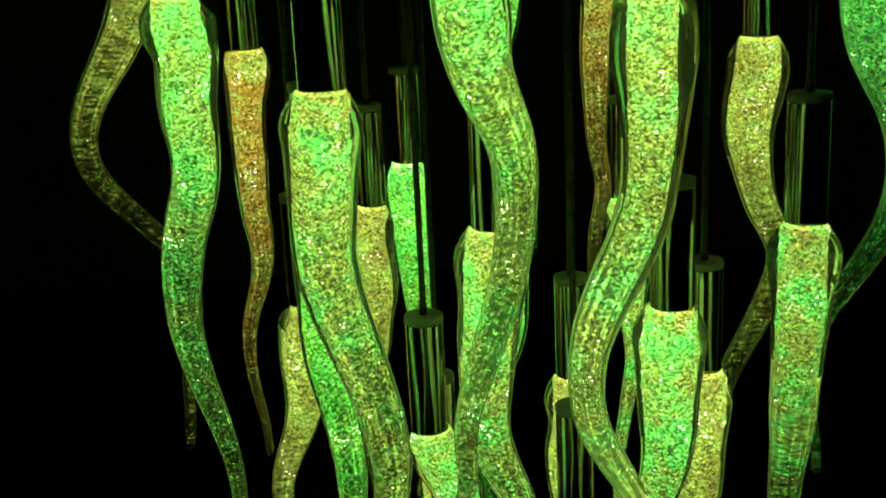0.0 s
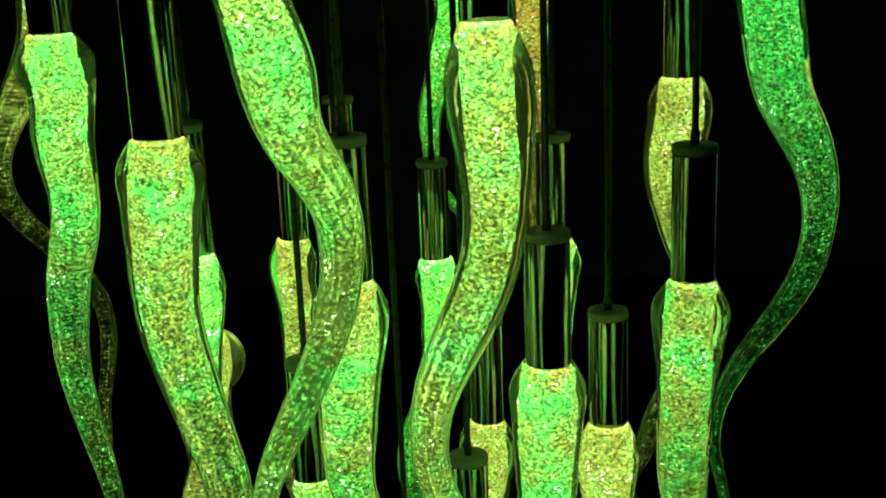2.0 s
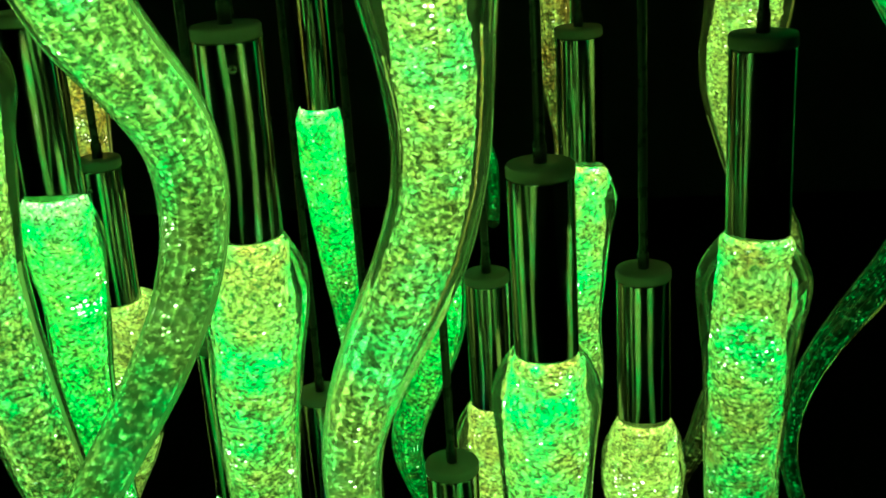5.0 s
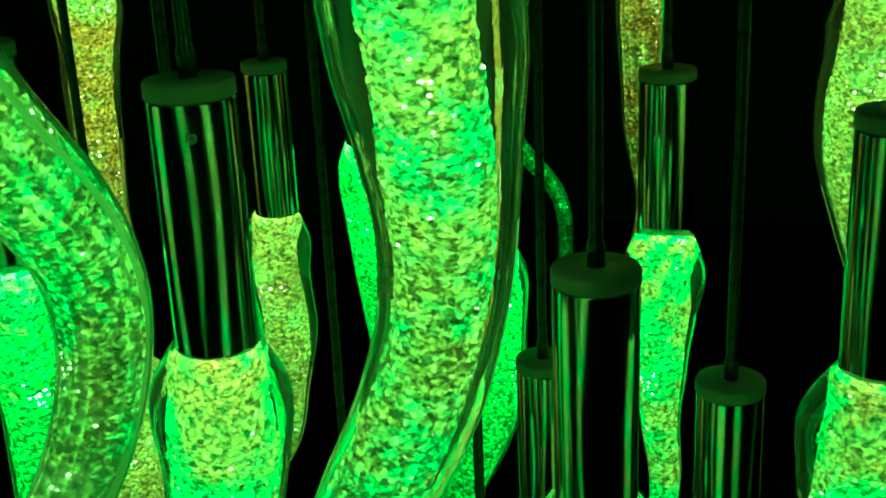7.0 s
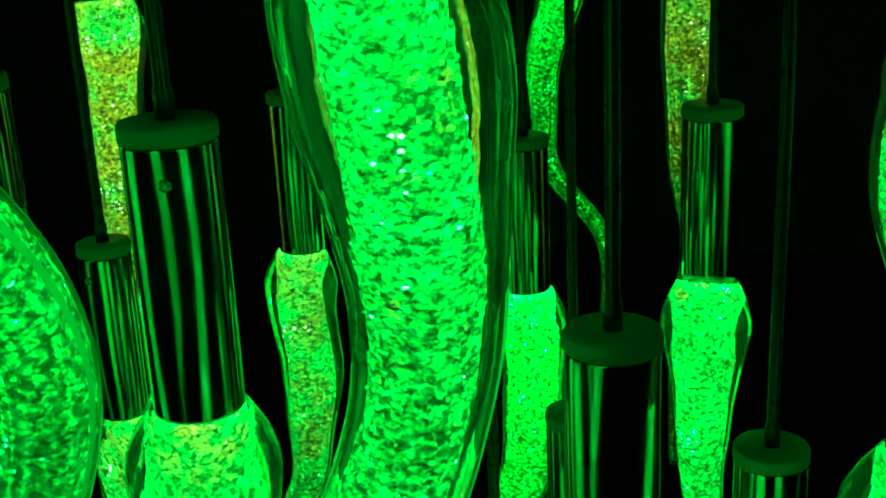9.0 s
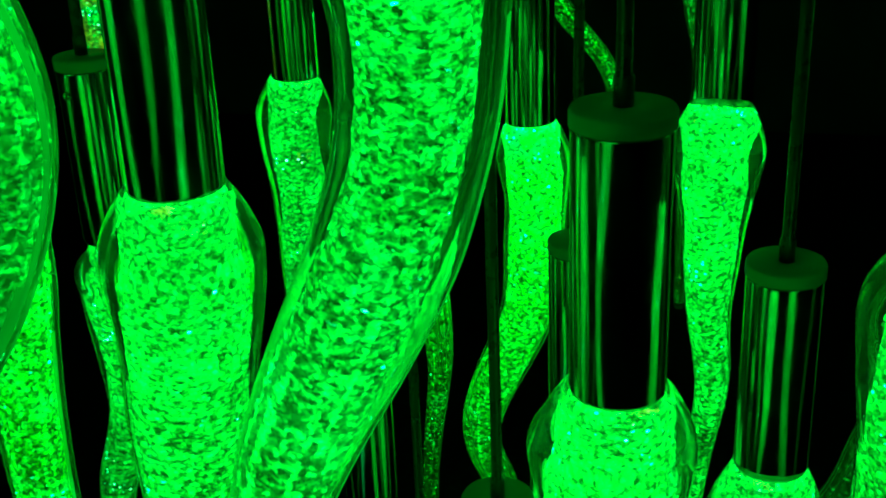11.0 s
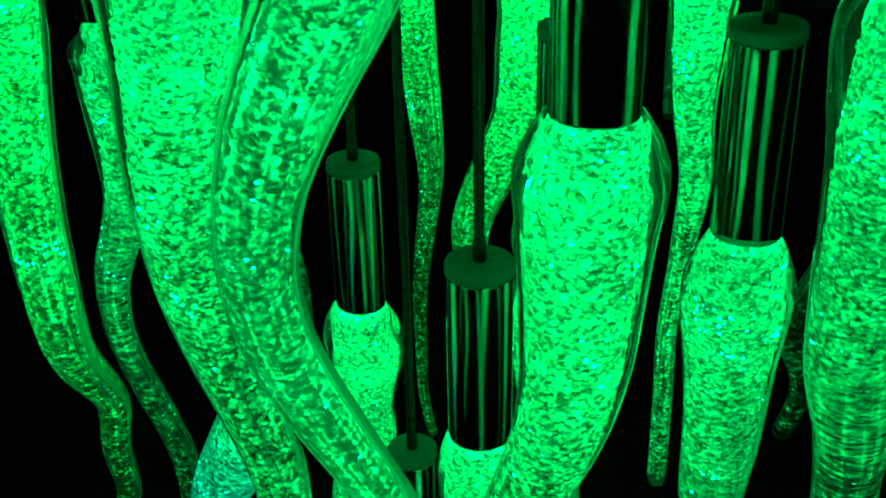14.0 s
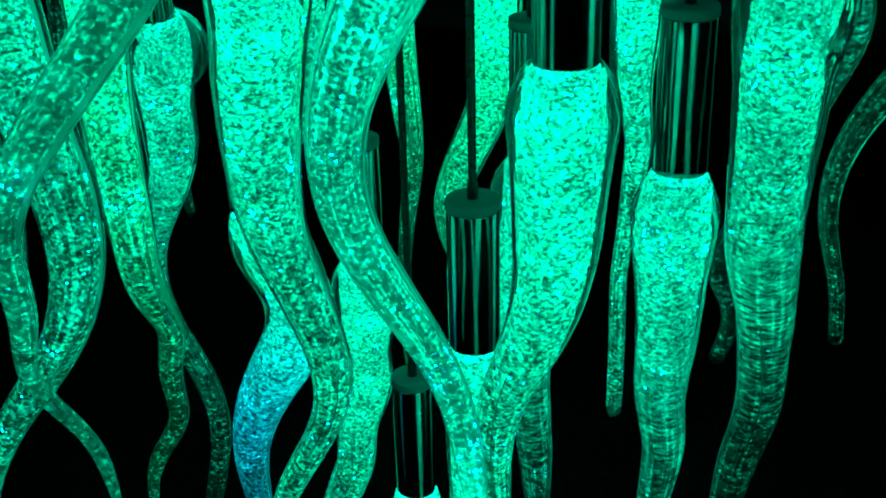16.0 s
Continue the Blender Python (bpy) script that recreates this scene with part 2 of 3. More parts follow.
def lathe(name, profile, mat, parent, label="", n=40):
    """A turned part from (radius, height) pairs, closed at both ends."""
    verts, faces = [], []
    for r, z in profile:
        verts += [(r * math.cos(2 * math.pi * i / n), r * math.sin(2 * math.pi * i / n), z) for i in range(n)]
    for k in range(len(profile) - 1):
        faces += [(k * n + i, k * n + (i + 1) % n, (k + 1) * n + (i + 1) % n, (k + 1) * n + i) for i in range(n)]
    faces += [tuple(range(n))[::-1], tuple((len(profile) - 1) * n + i for i in range(n))]
    ob = link_mesh(name, verts, faces, mat, parent, label)
    ob.data.polygons[-1].use_smooth = ob.data.polygons[-2].use_smooth = False
    return ob


def cubic(knots, at):
    """A natural cubic curve through rows of knots, by their first column."""
    z, v = knots[:, 0], knots[:, 1:]
    n, h = len(z), np.diff(z)
    a, b = np.zeros((n, n)), np.zeros(v.shape)
    a[0, 0] = a[-1, -1] = 1
    for i in range(1, n - 1):
        a[i, i - 1 : i + 2] = h[i - 1], 2 * (h[i - 1] + h[i]), h[i]
        b[i] = 6 * ((v[i + 1] - v[i]) / h[i] - (v[i] - v[i - 1]) / h[i - 1])
    m = np.linalg.solve(a, b)
    j = np.clip(np.searchsorted(z, at) - 1, 0, n - 2)
    d, hh = (at - z[j])[:, None], h[j][:, None]
    e = hh - d
    return m[j] * e**3 / (6 * hh) + m[j + 1] * d**3 / (6 * hh) + (v[j] / hh - m[j] * hh / 6) * e + (v[j + 1] / hh - m[j + 1] * hh / 6) * d


def tube(name, line, radii, around, mat, parent, label="", rough=0.0, rng=None):
    """A swept tube with a rounded tip; its first ring is closed flat."""
    t = np.gradient(line, axis=0)
    t /= np.linalg.norm(t, axis=1)[:, None]
    side = np.array([1.0, 0, 0])
    verts = []
    ang = np.arange(around) * 2 * np.pi / around
    for k in range(len(line)):
        side = side - t[k] * (side @ t[k])
        side /= np.linalg.norm(side)
        up = np.cross(t[k], side)
        r = radii[k] * (1 + rough * rng.standard_normal(around)) if rough else radii[k] * np.ones(around)
        verts.append(line[k] + r[:, None] * (np.cos(ang)[:, None] * side + np.sin(ang)[:, None] * up))
    n, count = around, len(line)
    verts = np.concatenate(verts)
    i = np.arange(n)
    faces = []
    for k in range(count - 1):
        faces.append(np.stack([k * n + i, (k + 1) * n + i, (k + 1) * n + (i + 1) % n, k * n + (i + 1) % n], 1))
    faces = np.concatenate(faces)[:, ::-1].tolist()
    faces.append(list(range(n))[::-1])
    faces.append([(count - 1) * n + q for q in range(n)])
    ob = link_mesh(name, verts.tolist(), faces, mat, parent, label)
    if rough:
        # round the tube and along it, for the streaks
        layer = ob.data.uv_layers.new(name="along")
        loops = np.empty(len(ob.data.loops), int)
        ob.data.loops.foreach_get("vertex_index", loops)
        layer.data.foreach_set("uv", np.stack([np.abs(loops % n / n - 0.5), -verts[loops, 2]], 1).astype(np.float32).ravel())
    return ob


LABELS = {
    "mixed": "wavy bubbled glass pendant glowing yellow-green on steel canister",
    "cool": "wavy bubbled glass pendant glowing bluish green at its tail",
    "drawn": "wavy bubbled glass pendant with a long milky green bend",
    "waning": "wavy bubbled glass pendant glowing yellow-green with a waning tail",
    "long": "long wavy bubbled glass pendant glowing green with a milky bend",
    "faint": "wavy bubbled glass pendant glowing green with a dim tail",
    "olive": "wavy bubbled glass pendant glowing olive yellow on steel canister",
    "green": "wavy bubbled glass pendant glowing bright green on steel canister",
    "dusk": "wavy bubbled glass pendant glowing dim green on steel canister",
    "amber": "wavy bubbled glass pendant glowing amber on steel canister",
}
SEED = [0]
# facets of the glass whose white colour stands in for a broad gleam
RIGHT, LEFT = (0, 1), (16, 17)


def pendant(tone, x, y, z, r, knots, wide=0.8, screw_at=None, gleam=None, bead=False, fill=1.0):
    """One pendant: z is the joint of canister and glass, r the canister's radius; knots: drop, sideways, depth, glass radius;
    wide: the core's radius as a share of the canister's; fill: how far the core fills the glass, against the usual."""
    SEED[0] += 1
    rng = np.random.default_rng(SEED[0])
    thing = tagged(new("glass_pendant"), LABELS[tone], "pendant lamp", "hanging glass pendants")
    thing.matrix_world = pose(x, y, z)
    high = 0.181
    can = lathe("canister", [(r * 0.9, 0.0), (r * 0.985, 0.0005), (r, 0.003), (r, high - 0.002), (r * 0.97, high)], CHROME, thing, "polished steel lamp canister")
    lathe("cap", [(r * 0.97, high), (r * 1.03, high + 0.001), (r * 1.03, high + 0.010), (r * 0.99, high + 0.0125), (0.011, high + 0.0127)], CAP, can, "dark round cap")
    lathe("rod", [(0.0065, high + 0.0125), (0.0065, high + 0.03), (0.005, high + 0.034), (0.005, TOP - z)], ROD, thing, "thin black hanging rod", 16)
    if screw_at is not None:
        out = Vector((math.cos(screw_at), math.sin(screw_at), 0))
        screw = lathe("screw", [(0.0042, 0.0), (0.0042, 0.0018), (0.0030, 0.0028), (0.0016, 0.0028), (0.0014, 0.0016)], STEEL, can, "", 12)
        screw.matrix_local = Matrix.Translation(out * r * 0.995 + Vector((0, 0, high - 0.022))) @ out.to_track_quat("Z", "Y").to_matrix().to_4x4()
    k = np.array(knots)
    drop = np.unique(np.r_[np.linspace(0, 0.05, 16), np.arange(0.055, k[-1, 0], 0.006), k[-1, 0]])
    c = cubic(k, drop)
    line = np.c_[c[:, :2], -drop]
    rad = np.maximum(c[:, 2], 0.004)
    # slight unevenness of hand-blown glass
    wob = sum(0.005 * math.sin(1 + q) * np.sin(drop * (60 + 37 * q) + rng.uniform(0, 6)) for q in range(3))
    rad = rad * (1 + wob * np.clip(drop / 0.05, 0, 1))
    # rounded tip
    end = np.linspace(0.2, 1.45, 6)
    tip_dir = (line[-1] - line[-3]) / np.linalg.norm(line[-1] - line[-3])
    tail = line[-1] + np.sin(end)[:, None] * rad[-1] * tip_dir
    glass = tube("glass_body", np.r_[line, tail], np.r_[rad, rad[-1] * np.cos(end)], 36, MILKY_GLASS if tone in ("drawn", "long") else GLASS, thing, "thick clear glass tentacle")
    # fine white lines on both sides stand in for edge glints; on some a broader one
    glass.data.materials.append(GLINT_WHITE)
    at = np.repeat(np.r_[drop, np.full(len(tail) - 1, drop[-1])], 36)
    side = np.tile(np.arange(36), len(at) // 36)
    edge_glints = (at > 0.20) & ((side == 0) | (side == 17))
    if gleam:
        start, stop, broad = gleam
        edge_glints |= (at > start) & (at < stop) & np.isin(side, broad)
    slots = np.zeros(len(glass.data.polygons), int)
    slots[: len(edge_glints)] = edge_glints
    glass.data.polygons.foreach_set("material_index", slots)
    # the bubbled core inside the clear wall
    share = np.interp(drop, [0, 0.02, 0.05, 0.15, 0.3, 0.5, 0.7, 1.0], [0.95, 0.76, 0.53, 0.53, 0.56, 0.60, 0.61, 0.58]) * np.interp(drop, [0.02, 0.06], [1.0, fill])
    inner = np.minimum(rad * share, np.interp(drop, [0, 0.012, 0.04, 0.3, 0.55], [r * 0.97, r * 0.92, r * wide, r * wide, r * 1.0]))
    lean = rng.uniform(-1, 1, 2) * 0.07
    fine = np.arange(0.0012, drop[-1] - 0.003, 0.0034)
    shift = np.clip(drop / 0.04, 0, 1)[:, None] * np.maximum(rad * 0.9 - inner, 0)[:, None] * lean
    middle = line + np.c_[shift, 0 * drop]
    cl = np.stack([np.interp(fine, drop, middle[:, i]) for i in range(3)], 1)
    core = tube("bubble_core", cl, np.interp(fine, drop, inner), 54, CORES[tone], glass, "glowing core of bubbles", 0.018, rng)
    # air drawn out into threads between core and wall
    verts, faces = [], []
    low = np.arange(0.26, drop[-1] - 0.03, 0.008)
    low = low[(np.interp(low, drop, rad) > 0.017) & (np.interp(low, drop, inner / rad) > 0.56)]
    for a in rng.uniform(0, 2 * math.pi, 5):
        start = int(rng.integers(0, max(1, len(low) // 3)))
        for q, d in enumerate(low[start:]):
            rr = np.interp(d, drop, rad) * 0.80
            c = np.array([np.interp(d, drop, line[:, i]) for i in range(3)])
            turn = a + 0.5 * math.sin(d * 7 + a)
            c = c + rr * np.array([math.cos(turn), math.sin(turn), 0])
            w = 0.0007
            if q:
                n = len(verts)
                faces += [(n - 3, n - 2, n + 1, n), (n - 2, n - 1, n + 2, n + 1), (n - 1, n - 3, n, n + 2)]
            verts += [tuple(c + np.array([w * math.cos(e), w * math.sin(e), 0])) for e in (0, 2.1, 4.2)]
    if faces:
        link_mesh("air_streaks", verts, faces, STREAK, glass, "thin air threads drawn in the glass")
    # an added white ball stands in for the glowing tip
    if bead:
        bm = bmesh.new()
        bmesh.ops.create_icosphere(bm, subdivisions=2, radius=rad[-1] * 0.55)
        me = bpy.data.meshes.new("tip_glow_bead")
        bm.to_mesh(me)
        bm.free()
        me.materials.append(GLINT_WHITE)
        ob = new("tip_glow_bead", me)
        ob.parent = glass
        ob.location = line[-1]
        tagged(ob, "small white ball standing in for the glow of the tip")
    return thing


# ---- the pendants ----
pendant("olive", 0.159, 2.212, 1.840, 0.0300, [(0.000, 0.000, 0.000, 0.0312), (0.035, 0.000, 0.000, 0.0405), (0.160, 0.000, 0.000, 0.0500), (0.236, -0.011, 0.001, 0.0412), (0.313, -0.043, 0.002, 0.0362), (0.389, -0.090, 0.003, 0.0293), (0.466, -0.119, 0.001, 0.0245), (0.542, -0.106, -0.001, 0.0218), (0.619, -0.043, -0.002, 0.0190), (0.695, 0.022, -0.002, 0.0167), (0.772, 0.043, -0.003, 0.0155), (0.848, 0.035, -0.001, 0.0141), (0.925, 0.018, 0.005, 0.0124), (1.001, 0.012, 0.012, 0.0109), (1.078, 0.004, 0.019, 0.0095)], 1.0, gleam=(0.46, 0.72, LEFT))
pendant("waning", 0.275, 1.879, 1.617, 0.0302, [(0.000, 0.000, 0.000, 0.0315), (0.035, -0.003, 0.006, 0.0558), (0.073, 0.004, 0.002, 0.0506), (0.147, 0.001, -0.005, 0.0445), (0.220, 0.004, 0.002, 0.0387), (0.294, -0.006, 0.020, 0.0363), (0.367, -0.030, 0.041, 0.0345), (0.441, -0.044, 0.056, 0.0318), (0.514, -0.046, 0.055, 0.0274), (0.587, -0.029, 0.034, 0.0230), (0.661, -0.001, 0.004, 0.0185), (0.734, 0.021, -0.023, 0.0143), (0.808, 0.028, -0.045, 0.0114), (0.858, 0.031, -0.052, 0.0082), (0.908, 0.031, -0.052, 0.0060)], 0.85, gleam=(0.52, 0.84, RIGHT))
pendant("amber", 0.323, 2.288, 1.500, 0.0310, [(0.000, -0.000, -0.000, 0.0325), (0.035, 0.002, 0.004, 0.0431), (0.074, -0.002, 0.010, 0.0394), (0.149, -0.006, 0.004, 0.0343), (0.223, -0.005, 0.000, 0.0316), (0.297, -0.004, -0.001, 0.0274), (0.371, 0.002, 0.005, 0.0231), (0.446, -0.009, 0.013, 0.0187), (0.520, -0.033, 0.024, 0.0150), (0.594, -0.042, 0.035, 0.0123), (0.668, -0.038, 0.046, 0.0104), (0.743, -0.027, 0.054, 0.0091), (0.817, -0.023, 0.061, 0.0081)], 0.8)
pendant("mixed", 0.486, 1.601, 1.506, 0.0310, [(0.000, -0.000, 0.000, 0.0323), (0.035, -0.003, 0.006, 0.0518), (0.076, -0.006, 0.007, 0.0515), (0.151, -0.010, 0.006, 0.0454), (0.227, -0.011, 0.007, 0.0415), (0.303, 0.007, -0.005, 0.0380), (0.379, 0.034, -0.024, 0.0330), (0.454, 0.053, -0.027, 0.0299), (0.530, 0.058, -0.041, 0.0244), (0.606, 0.028, -0.051, 0.0195), (0.682, -0.026, -0.059, 0.0159), (0.792, -0.074, -0.064, 0.0115), (0.902, -0.082, -0.064, 0.0072)], 0.84)
pendant("olive", 0.538, 2.309, 1.194, 0.0273, [(0.000, 0.000, 0.000, 0.0284), (0.035, -0.005, 0.000, 0.0436), (0.076, -0.006, -0.003, 0.0421), (0.153, 0.002, -0.006, 0.0389), (0.229, -0.004, -0.011, 0.0308), (0.306, -0.012, -0.020, 0.0227), (0.382, -0.048, -0.017, 0.0175), (0.459, -0.049, -0.005, 0.0130), (0.535, -0.035, 0.009, 0.0098), (0.585, -0.029, 0.013, 0.0070), (0.635, -0.028, 0.013, 0.0060)], 0.7)
pendant("green", 0.616, 2.489, 1.239, 0.0301, [(0.000, 0.000, -0.000, 0.0313), (0.035, -0.005, 0.003, 0.0399), (0.074, -0.006, 0.008, 0.0396), (0.147, -0.003, 0.013, 0.0360), (0.221, 0.001, 0.019, 0.0330), (0.294, 0.006, 0.025, 0.0295), (0.368, 0.012, 0.029, 0.0260), (0.442, 0.019, 0.029, 0.0231), (0.515, 0.024, 0.026, 0.0182), (0.589, 0.017, 0.021, 0.0148), (0.662, 0.009, 0.016, 0.0127), (0.736, 0.005, 0.012, 0.0108), (0.810, 0.007, 0.007, 0.0093), (0.883, 0.009, 0.004, 0.0082), (0.957, 0.024, 0.000, 0.0074)], 1.0, bead=True, fill=1.18)
pendant("mixed", 0.704, 1.678, 1.295, 0.0302, [(0.000, 0.000, 0.000, 0.0323), (0.035, -0.004, 0.004, 0.0509), (0.079, -0.005, 0.004, 0.0497), (0.159, -0.013, 0.006, 0.0436), (0.238, -0.018, 0.010, 0.0381), (0.317, -0.015, 0.019, 0.0324), (0.397, 0.015, 0.012, 0.0261), (0.476, 0.038, 0.005, 0.0213), (0.556, 0.017, 0.010, 0.0164), (0.635, -0.024, 0.008, 0.0137), (0.685, -0.039, 0.008, 0.0099), (0.735, -0.042, 0.008, 0.0062)], 0.86, -1.26)
pendant("mixed", 0.851, 1.911, 0.735, 0.0312, [(0.000, -0.000, -0.000, 0.0325), (0.035, -0.001, 0.000, 0.0412), (0.075, 0.000, 0.000, 0.0408), (0.150, 0.002, 0.000, 0.0397), (0.225, 0.004, 0.000, 0.0379), (0.300, 0.006, 0.000, 0.0354), (0.375, 0.008, 0.000, 0.0327), (0.450, 0.010, 0.000, 0.0300), (0.560, 0.011, 0.000, 0.0216), (0.670, 0.012, 0.000, 0.0135)], 0.8)
pendant("mixed", 0.736, 2.056, 0.397, 0.0285, [(0.000, 0.000, 0.000, 0.0296), (0.035, 0.000, 0.000, 0.0374), (0.075, 0.000, 0.000, 0.0371), (0.150, 0.000, 0.000, 0.0362), (0.225, 0.000, 0.000, 0.0346), (0.300, 0.000, 0.000, 0.0324), (0.375, 0.000, 0.000, 0.0299), (0.450, 0.000, 0.000, 0.0274), (0.560, 0.000, 0.000, 0.0197), (0.670, 0.000, 0.000, 0.0123)], 0.8)
pendant("long", 0.646, 1.396, 1.848, 0.0300, [(0.000, 0.000, 0.000, 0.0312), (0.035, 0.000, 0.000, 0.0405), (0.160, 0.000, 0.000, 0.0379), (0.237, 0.015, 0.024, 0.0434), (0.314, 0.027, 0.046, 0.0365), (0.392, 0.059, 0.086, 0.0302), (0.469, 0.068, 0.101, 0.0267), (0.546, 0.055, 0.069, 0.0232), (0.623, 0.019, 0.003, 0.0192), (0.700, -0.015, -0.055, 0.0141), (0.777, -0.018, -0.055, 0.0107), (0.855, -0.042, -0.023, 0.0079), (0.932, -0.040, 0.025, 0.0066), (1.009, -0.046, 0.067, 0.0059), (1.059, -0.048, 0.078, 0.0043), (1.109, -0.048, 0.078, 0.0060)], 1.0, gleam=(0.52, 0.72, RIGHT))
pendant("drawn", 0.888, 1.527, 1.637, 0.0293, [(0.000, -0.000, -0.000, 0.0305), (0.035, 0.002, -0.005, 0.0456), (0.076, 0.004, 0.009, 0.0540), (0.152, 0.008, 0.023, 0.0476), (0.229, 0.008, 0.034, 0.0396), (0.305, -0.006, 0.024, 0.0367), (0.381, -0.040, 0.018, 0.0343), (0.457, -0.073, 0.017, 0.0283), (0.534, -0.083, 0.015, 0.0238), (0.610, -0.065, 0.025, 0.0218), (0.686, -0.024, 0.033, 0.0182), (0.762, 0.004, 0.047, 0.0157), (0.839, 0.018, 0.051, 0.0140), (0.889, 0.023, 0.053, 0.0100), (0.939, 0.024, 0.053, 0.0063)], 0.7, fill=0.87)
pendant("green", 0.799, 2.383, 1.127, 0.0294, [(0.000, -0.000, -0.000, 0.0309), (0.035, 0.003, -0.001, 0.0443), (0.078, 0.006, 0.001, 0.0408), (0.157, 0.004, 0.001, 0.0392), (0.235, -0.002, -0.010, 0.0348), (0.313, -0.032, -0.018, 0.0309), (0.392, -0.063, -0.010, 0.0270), (0.470, -0.070, 0.017, 0.0235), (0.549, -0.058, 0.060, 0.0227), (0.659, -0.048, 0.084, 0.0163), (0.769, -0.046, 0.084, 0.0102)], 0.74)
pendant("green", 0.843, 2.572, 1.750, 0.0300, [(0.000, 0.000, 0.000, 0.0312), (0.035, 0.000, 0.000, 0.0405), (0.160, 0.000, 0.000, 0.0303), (0.232, -0.011, -0.000, 0.0330), (0.304, -0.029, -0.001, 0.0287), (0.376, -0.049, -0.003, 0.0240), (0.448, -0.049, -0.000, 0.0183), (0.521, -0.038, -0.003, 0.0145), (0.593, 0.019, -0.001, 0.0122), (0.665, 0.037, 0.001, 0.0110), (0.737, 0.034, 0.001, 0.0105)], 0.8)
pendant("amber", 0.995, 2.400, 1.744, 0.0300, [(0.000, 0.000, 0.000, 0.0312), (0.035, 0.000, 0.000, 0.0405), (0.160, 0.000, 0.000, 0.0360), (0.240, -0.004, 0.002, 0.0325), (0.320, -0.008, 0.005, 0.0295), (0.401, -0.007, 0.006, 0.0249), (0.481, -0.005, 0.005, 0.0197), (0.561, 0.006, 0.009, 0.0169), (0.641, -0.005, 0.019, 0.0156), (0.751, -0.014, 0.024, 0.0112), (0.861, -0.016, 0.024, 0.0070)], 0.9)
pendant("mixed", 1.020, 2.266, 1.188, 0.0312, [(0.000, 0.000, -0.000, 0.0325), (0.035, -0.001, -0.022, 0.0480), (0.076, -0.001, -0.039, 0.0413), (0.153, -0.002, -0.044, 0.0308), (0.229, -0.001, -0.038, 0.0230), (0.306, 0.006, -0.028, 0.0190), (0.382, 0.000, -0.008, 0.0157), (0.458, -0.007, 0.013, 0.0133), (0.535, -0.014, 0.025, 0.0128), (0.611, -0.014, 0.031, 0.0128), (0.688, -0.013, 0.034, 0.0126), (0.786, -0.013, 0.036, 0.0125)], 0.72, bead=True)
pendant("mixed", 0.970, 1.744, 1.143, 0.0321, [(0.000, 0.000, 0.000, 0.0341), (0.035, -0.001, 0.006, 0.0538), (0.073, -0.002, 0.003, 0.0534), (0.146, -0.004, 0.004, 0.0472), (0.219, -0.008, -0.009, 0.0405), (0.291, -0.027, -0.015, 0.0324), (0.364, -0.056, -0.006, 0.0262), (0.437, -0.069, 0.002, 0.0209), (0.510, -0.069, 0.013, 0.0169), (0.620, -0.069, 0.020, 0.0121), (0.730, -0.069, 0.020, 0.0076)], 0.9)
pendant("olive", 0.888, 2.150, 0.885, 0.0296, [(0.000, -0.000, 0.000, 0.0309), (0.035, -0.002, -0.002, 0.0503), (0.075, -0.001, -0.009, 0.0482), (0.150, -0.012, -0.012, 0.0436), (0.225, -0.010, -0.012, 0.0387), (0.300, -0.003, -0.010, 0.0343), (0.375, 0.003, -0.008, 0.0302), (0.450, 0.010, -0.005, 0.0267), (0.560, 0.015, -0.003, 0.0192), (0.670, 0.016, -0.003, 0.0120)], 0.8)
pendant("olive", 1.082, 1.969, 0.952, 0.0313, [(0.000, -0.000, -0.000, 0.0325), (0.035, -0.001, -0.006, 0.0486), (0.078, -0.002, -0.000, 0.0505), (0.155, -0.002, 0.003, 0.0431), (0.233, -0.002, 0.004, 0.0374), (0.310, -0.005, 0.009, 0.0321), (0.388, 0.003, 0.015, 0.0273), (0.465, -0.003, 0.022, 0.0231), (0.575, -0.009, 0.026, 0.0166), (0.685, -0.009, 0.026, 0.0104)], 0.88)
pendant("faint", 1.176, 1.769, 1.251, 0.0309, [(0.000, -0.000, 0.000, 0.0323), (0.035, -0.003, -0.006, 0.0541), (0.077, -0.008, -0.021, 0.0509), (0.153, -0.010, -0.020, 0.0426), (0.230, -0.012, -0.014, 0.0389), (0.307, -0.009, 0.001, 0.0362), (0.383, 0.002, 0.041, 0.0313), (0.460, 0.008, 0.073, 0.0278), (0.537, 0.009, 0.087, 0.0257), (0.613, -0.005, 0.096, 0.0229), (0.723, -0.017, 0.102, 0.0165), (0.833, -0.019, 0.102, 0.0103)], 0.78, gleam=(0.40, 0.9, RIGHT))
pendant("olive", 1.223, 2.136, 1.491, 0.0300, [(0.000, -0.000, 0.000, 0.0313), (0.035, 0.002, 0.010, 0.0516), (0.077, 0.001, 0.016, 0.0537), (0.154, -0.010, 0.020, 0.0481), (0.231, -0.002, 0.019, 0.0374), (0.308, 0.018, 0.013, 0.0303), (0.386, 0.050, 0.008, 0.0266), (0.463, 0.035, 0.008, 0.0249), (0.540, 0.002, 0.014, 0.0232), (0.617, -0.032, 0.025, 0.0210), (0.694, -0.054, 0.042, 0.0182), (0.771, -0.078, 0.066, 0.0155), (0.848, -0.055, 0.093, 0.0136), (0.947, -0.065, 0.115, 0.0120)], 0.9)
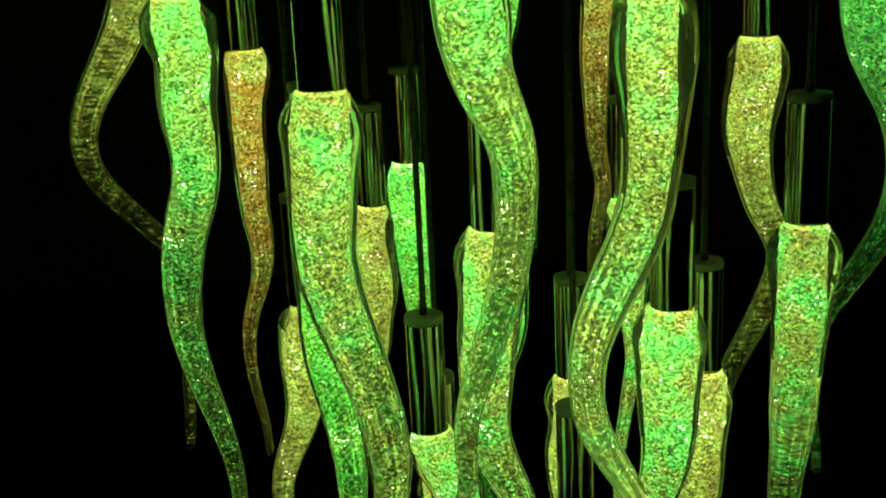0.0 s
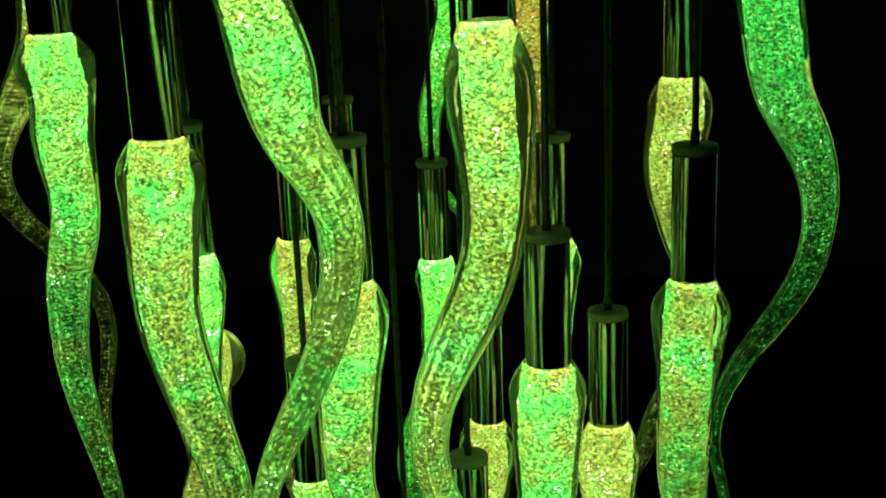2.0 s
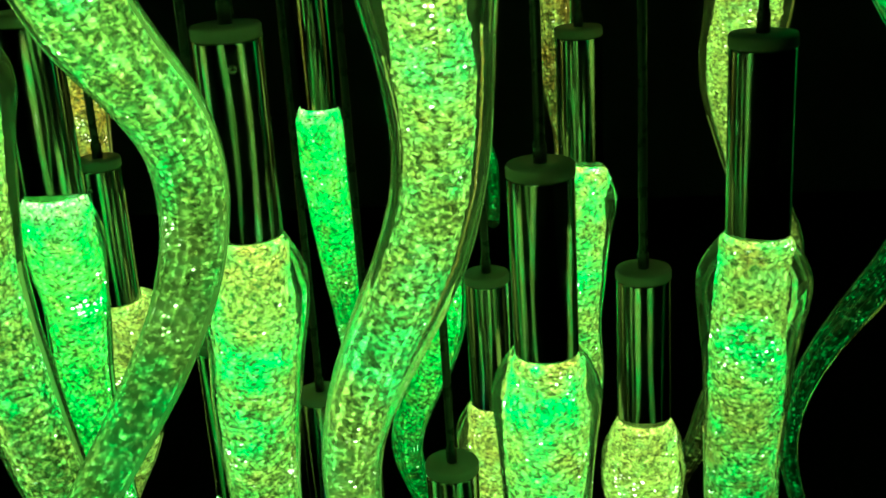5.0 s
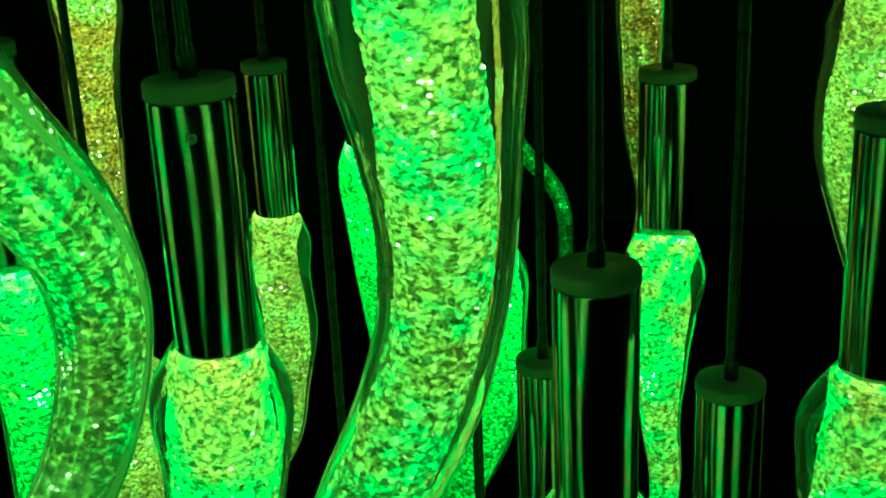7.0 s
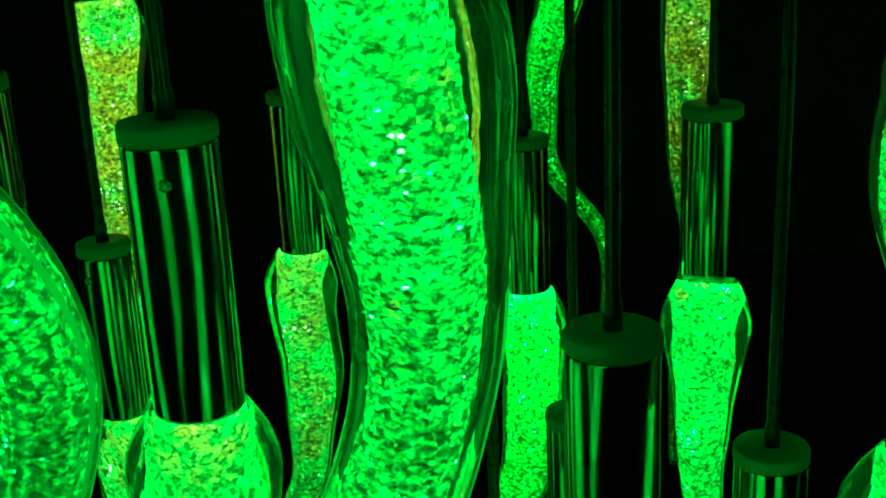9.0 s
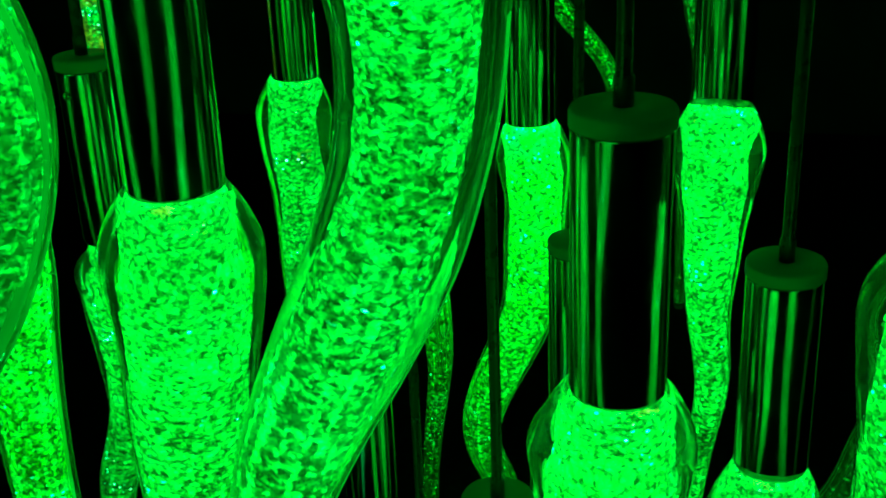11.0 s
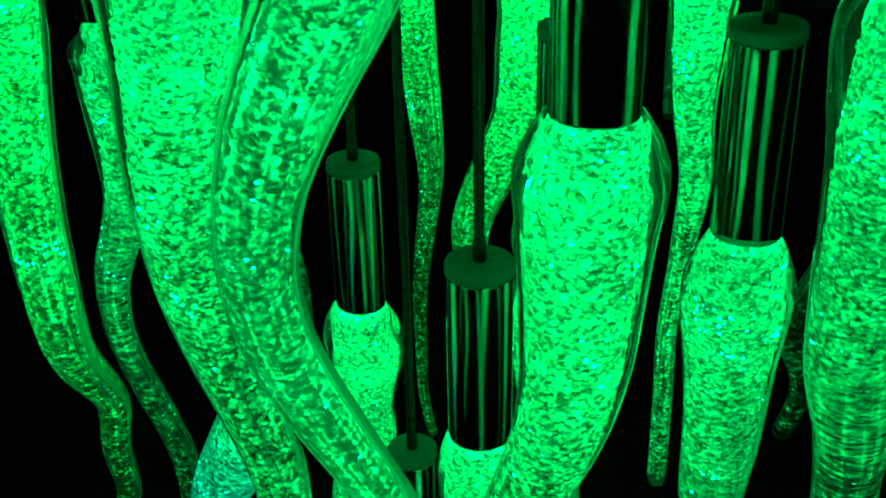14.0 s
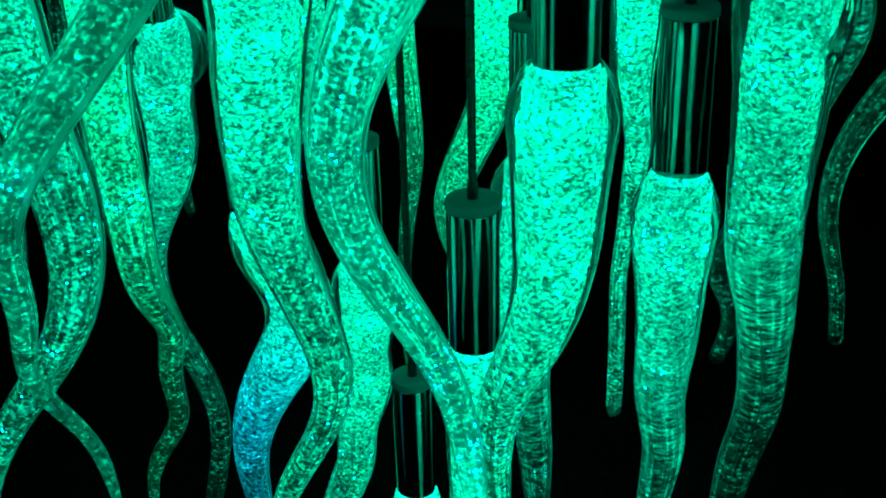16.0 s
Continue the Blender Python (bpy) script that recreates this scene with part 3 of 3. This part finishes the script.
pendant("dusk", 1.305, 1.899, 1.793, 0.0300, [(0.000, 0.000, 0.000, 0.0312), (0.035, 0.000, 0.000, 0.0405), (0.160, 0.000, 0.000, 0.0472), (0.232, 0.015, 0.017, 0.0467), (0.304, 0.034, 0.035, 0.0429), (0.376, 0.073, 0.055, 0.0378), (0.448, 0.101, 0.068, 0.0311), (0.520, 0.106, 0.072, 0.0262), (0.592, 0.087, 0.064, 0.0240), (0.664, 0.038, 0.049, 0.0213), (0.736, -0.022, 0.033, 0.0166), (0.808, -0.057, 0.021, 0.0128), (0.880, -0.059, 0.021, 0.0103), (0.952, -0.042, 0.026, 0.0089), (1.024, -0.034, 0.032, 0.0082)], 0.95, gleam=(0.36, 0.86, RIGHT))
pendant("cool", 0.608, 1.860, 0.924, 0.0298, [(0.000, 0.000, -0.000, 0.0311), (0.035, 0.009, -0.001, 0.0441), (0.075, 0.027, -0.000, 0.0432), (0.150, 0.038, 0.003, 0.0407), (0.225, 0.002, 0.009, 0.0361), (0.300, -0.035, 0.021, 0.0294), (0.375, -0.054, 0.034, 0.0230), (0.450, -0.057, 0.048, 0.0180), (0.560, -0.059, 0.056, 0.0130), (0.670, -0.060, 0.056, 0.0081)], 0.8)
pendant("green", 0.459, 1.827, 1.297, 0.0312, [(0.000, -0.000, -0.000, 0.0325), (0.035, 0.001, -0.008, 0.0446), (0.079, 0.001, 0.001, 0.0408), (0.157, -0.008, 0.020, 0.0355), (0.236, -0.007, 0.010, 0.0320), (0.314, 0.011, -0.018, 0.0285), (0.393, 0.023, -0.030, 0.0252), (0.472, 0.022, -0.010, 0.0211), (0.550, 0.018, 0.040, 0.0172), (0.629, -0.001, 0.062, 0.0153), (0.707, -0.007, 0.078, 0.0131), (0.786, -0.051, 0.092, 0.0113), (0.836, -0.068, 0.095, 0.0082), (0.886, -0.070, 0.095, 0.0060)], 0.8, gleam=(0.40, 0.8, RIGHT))
pendant("olive", 0.411, 2.073, 1.082, 0.0272, [(0.000, 0.000, 0.000, 0.0283), (0.035, 0.007, 0.012, 0.0539), (0.077, -0.007, 0.022, 0.0466), (0.153, -0.012, 0.029, 0.0391), (0.230, -0.022, 0.033, 0.0310), (0.307, -0.053, 0.033, 0.0239), (0.384, -0.068, 0.036, 0.0199), (0.460, -0.047, 0.027, 0.0180), (0.537, -0.002, 0.012, 0.0180), (0.614, 0.019, 0.006, 0.0163), (0.690, 0.012, 0.001, 0.0144), (0.767, -0.004, -0.004, 0.0130), (0.817, -0.010, -0.006, 0.0093), (0.867, -0.011, -0.006, 0.0060)], 0.8, -1.81, gleam=(0.35, 0.8, LEFT))
pendant("mixed", 0.639, 2.182, 0.700, 0.0307, [(0.000, -0.000, -0.000, 0.0321), (0.035, -0.001, -0.001, 0.0485), (0.075, 0.003, 0.003, 0.0458), (0.150, -0.009, 0.013, 0.0393), (0.225, -0.007, 0.022, 0.0348), (0.300, -0.030, 0.024, 0.0322), (0.375, -0.039, 0.024, 0.0311), (0.450, -0.065, 0.024, 0.0291), (0.560, -0.088, 0.024, 0.0210), (0.670, -0.092, 0.024, 0.0131)], 0.8)
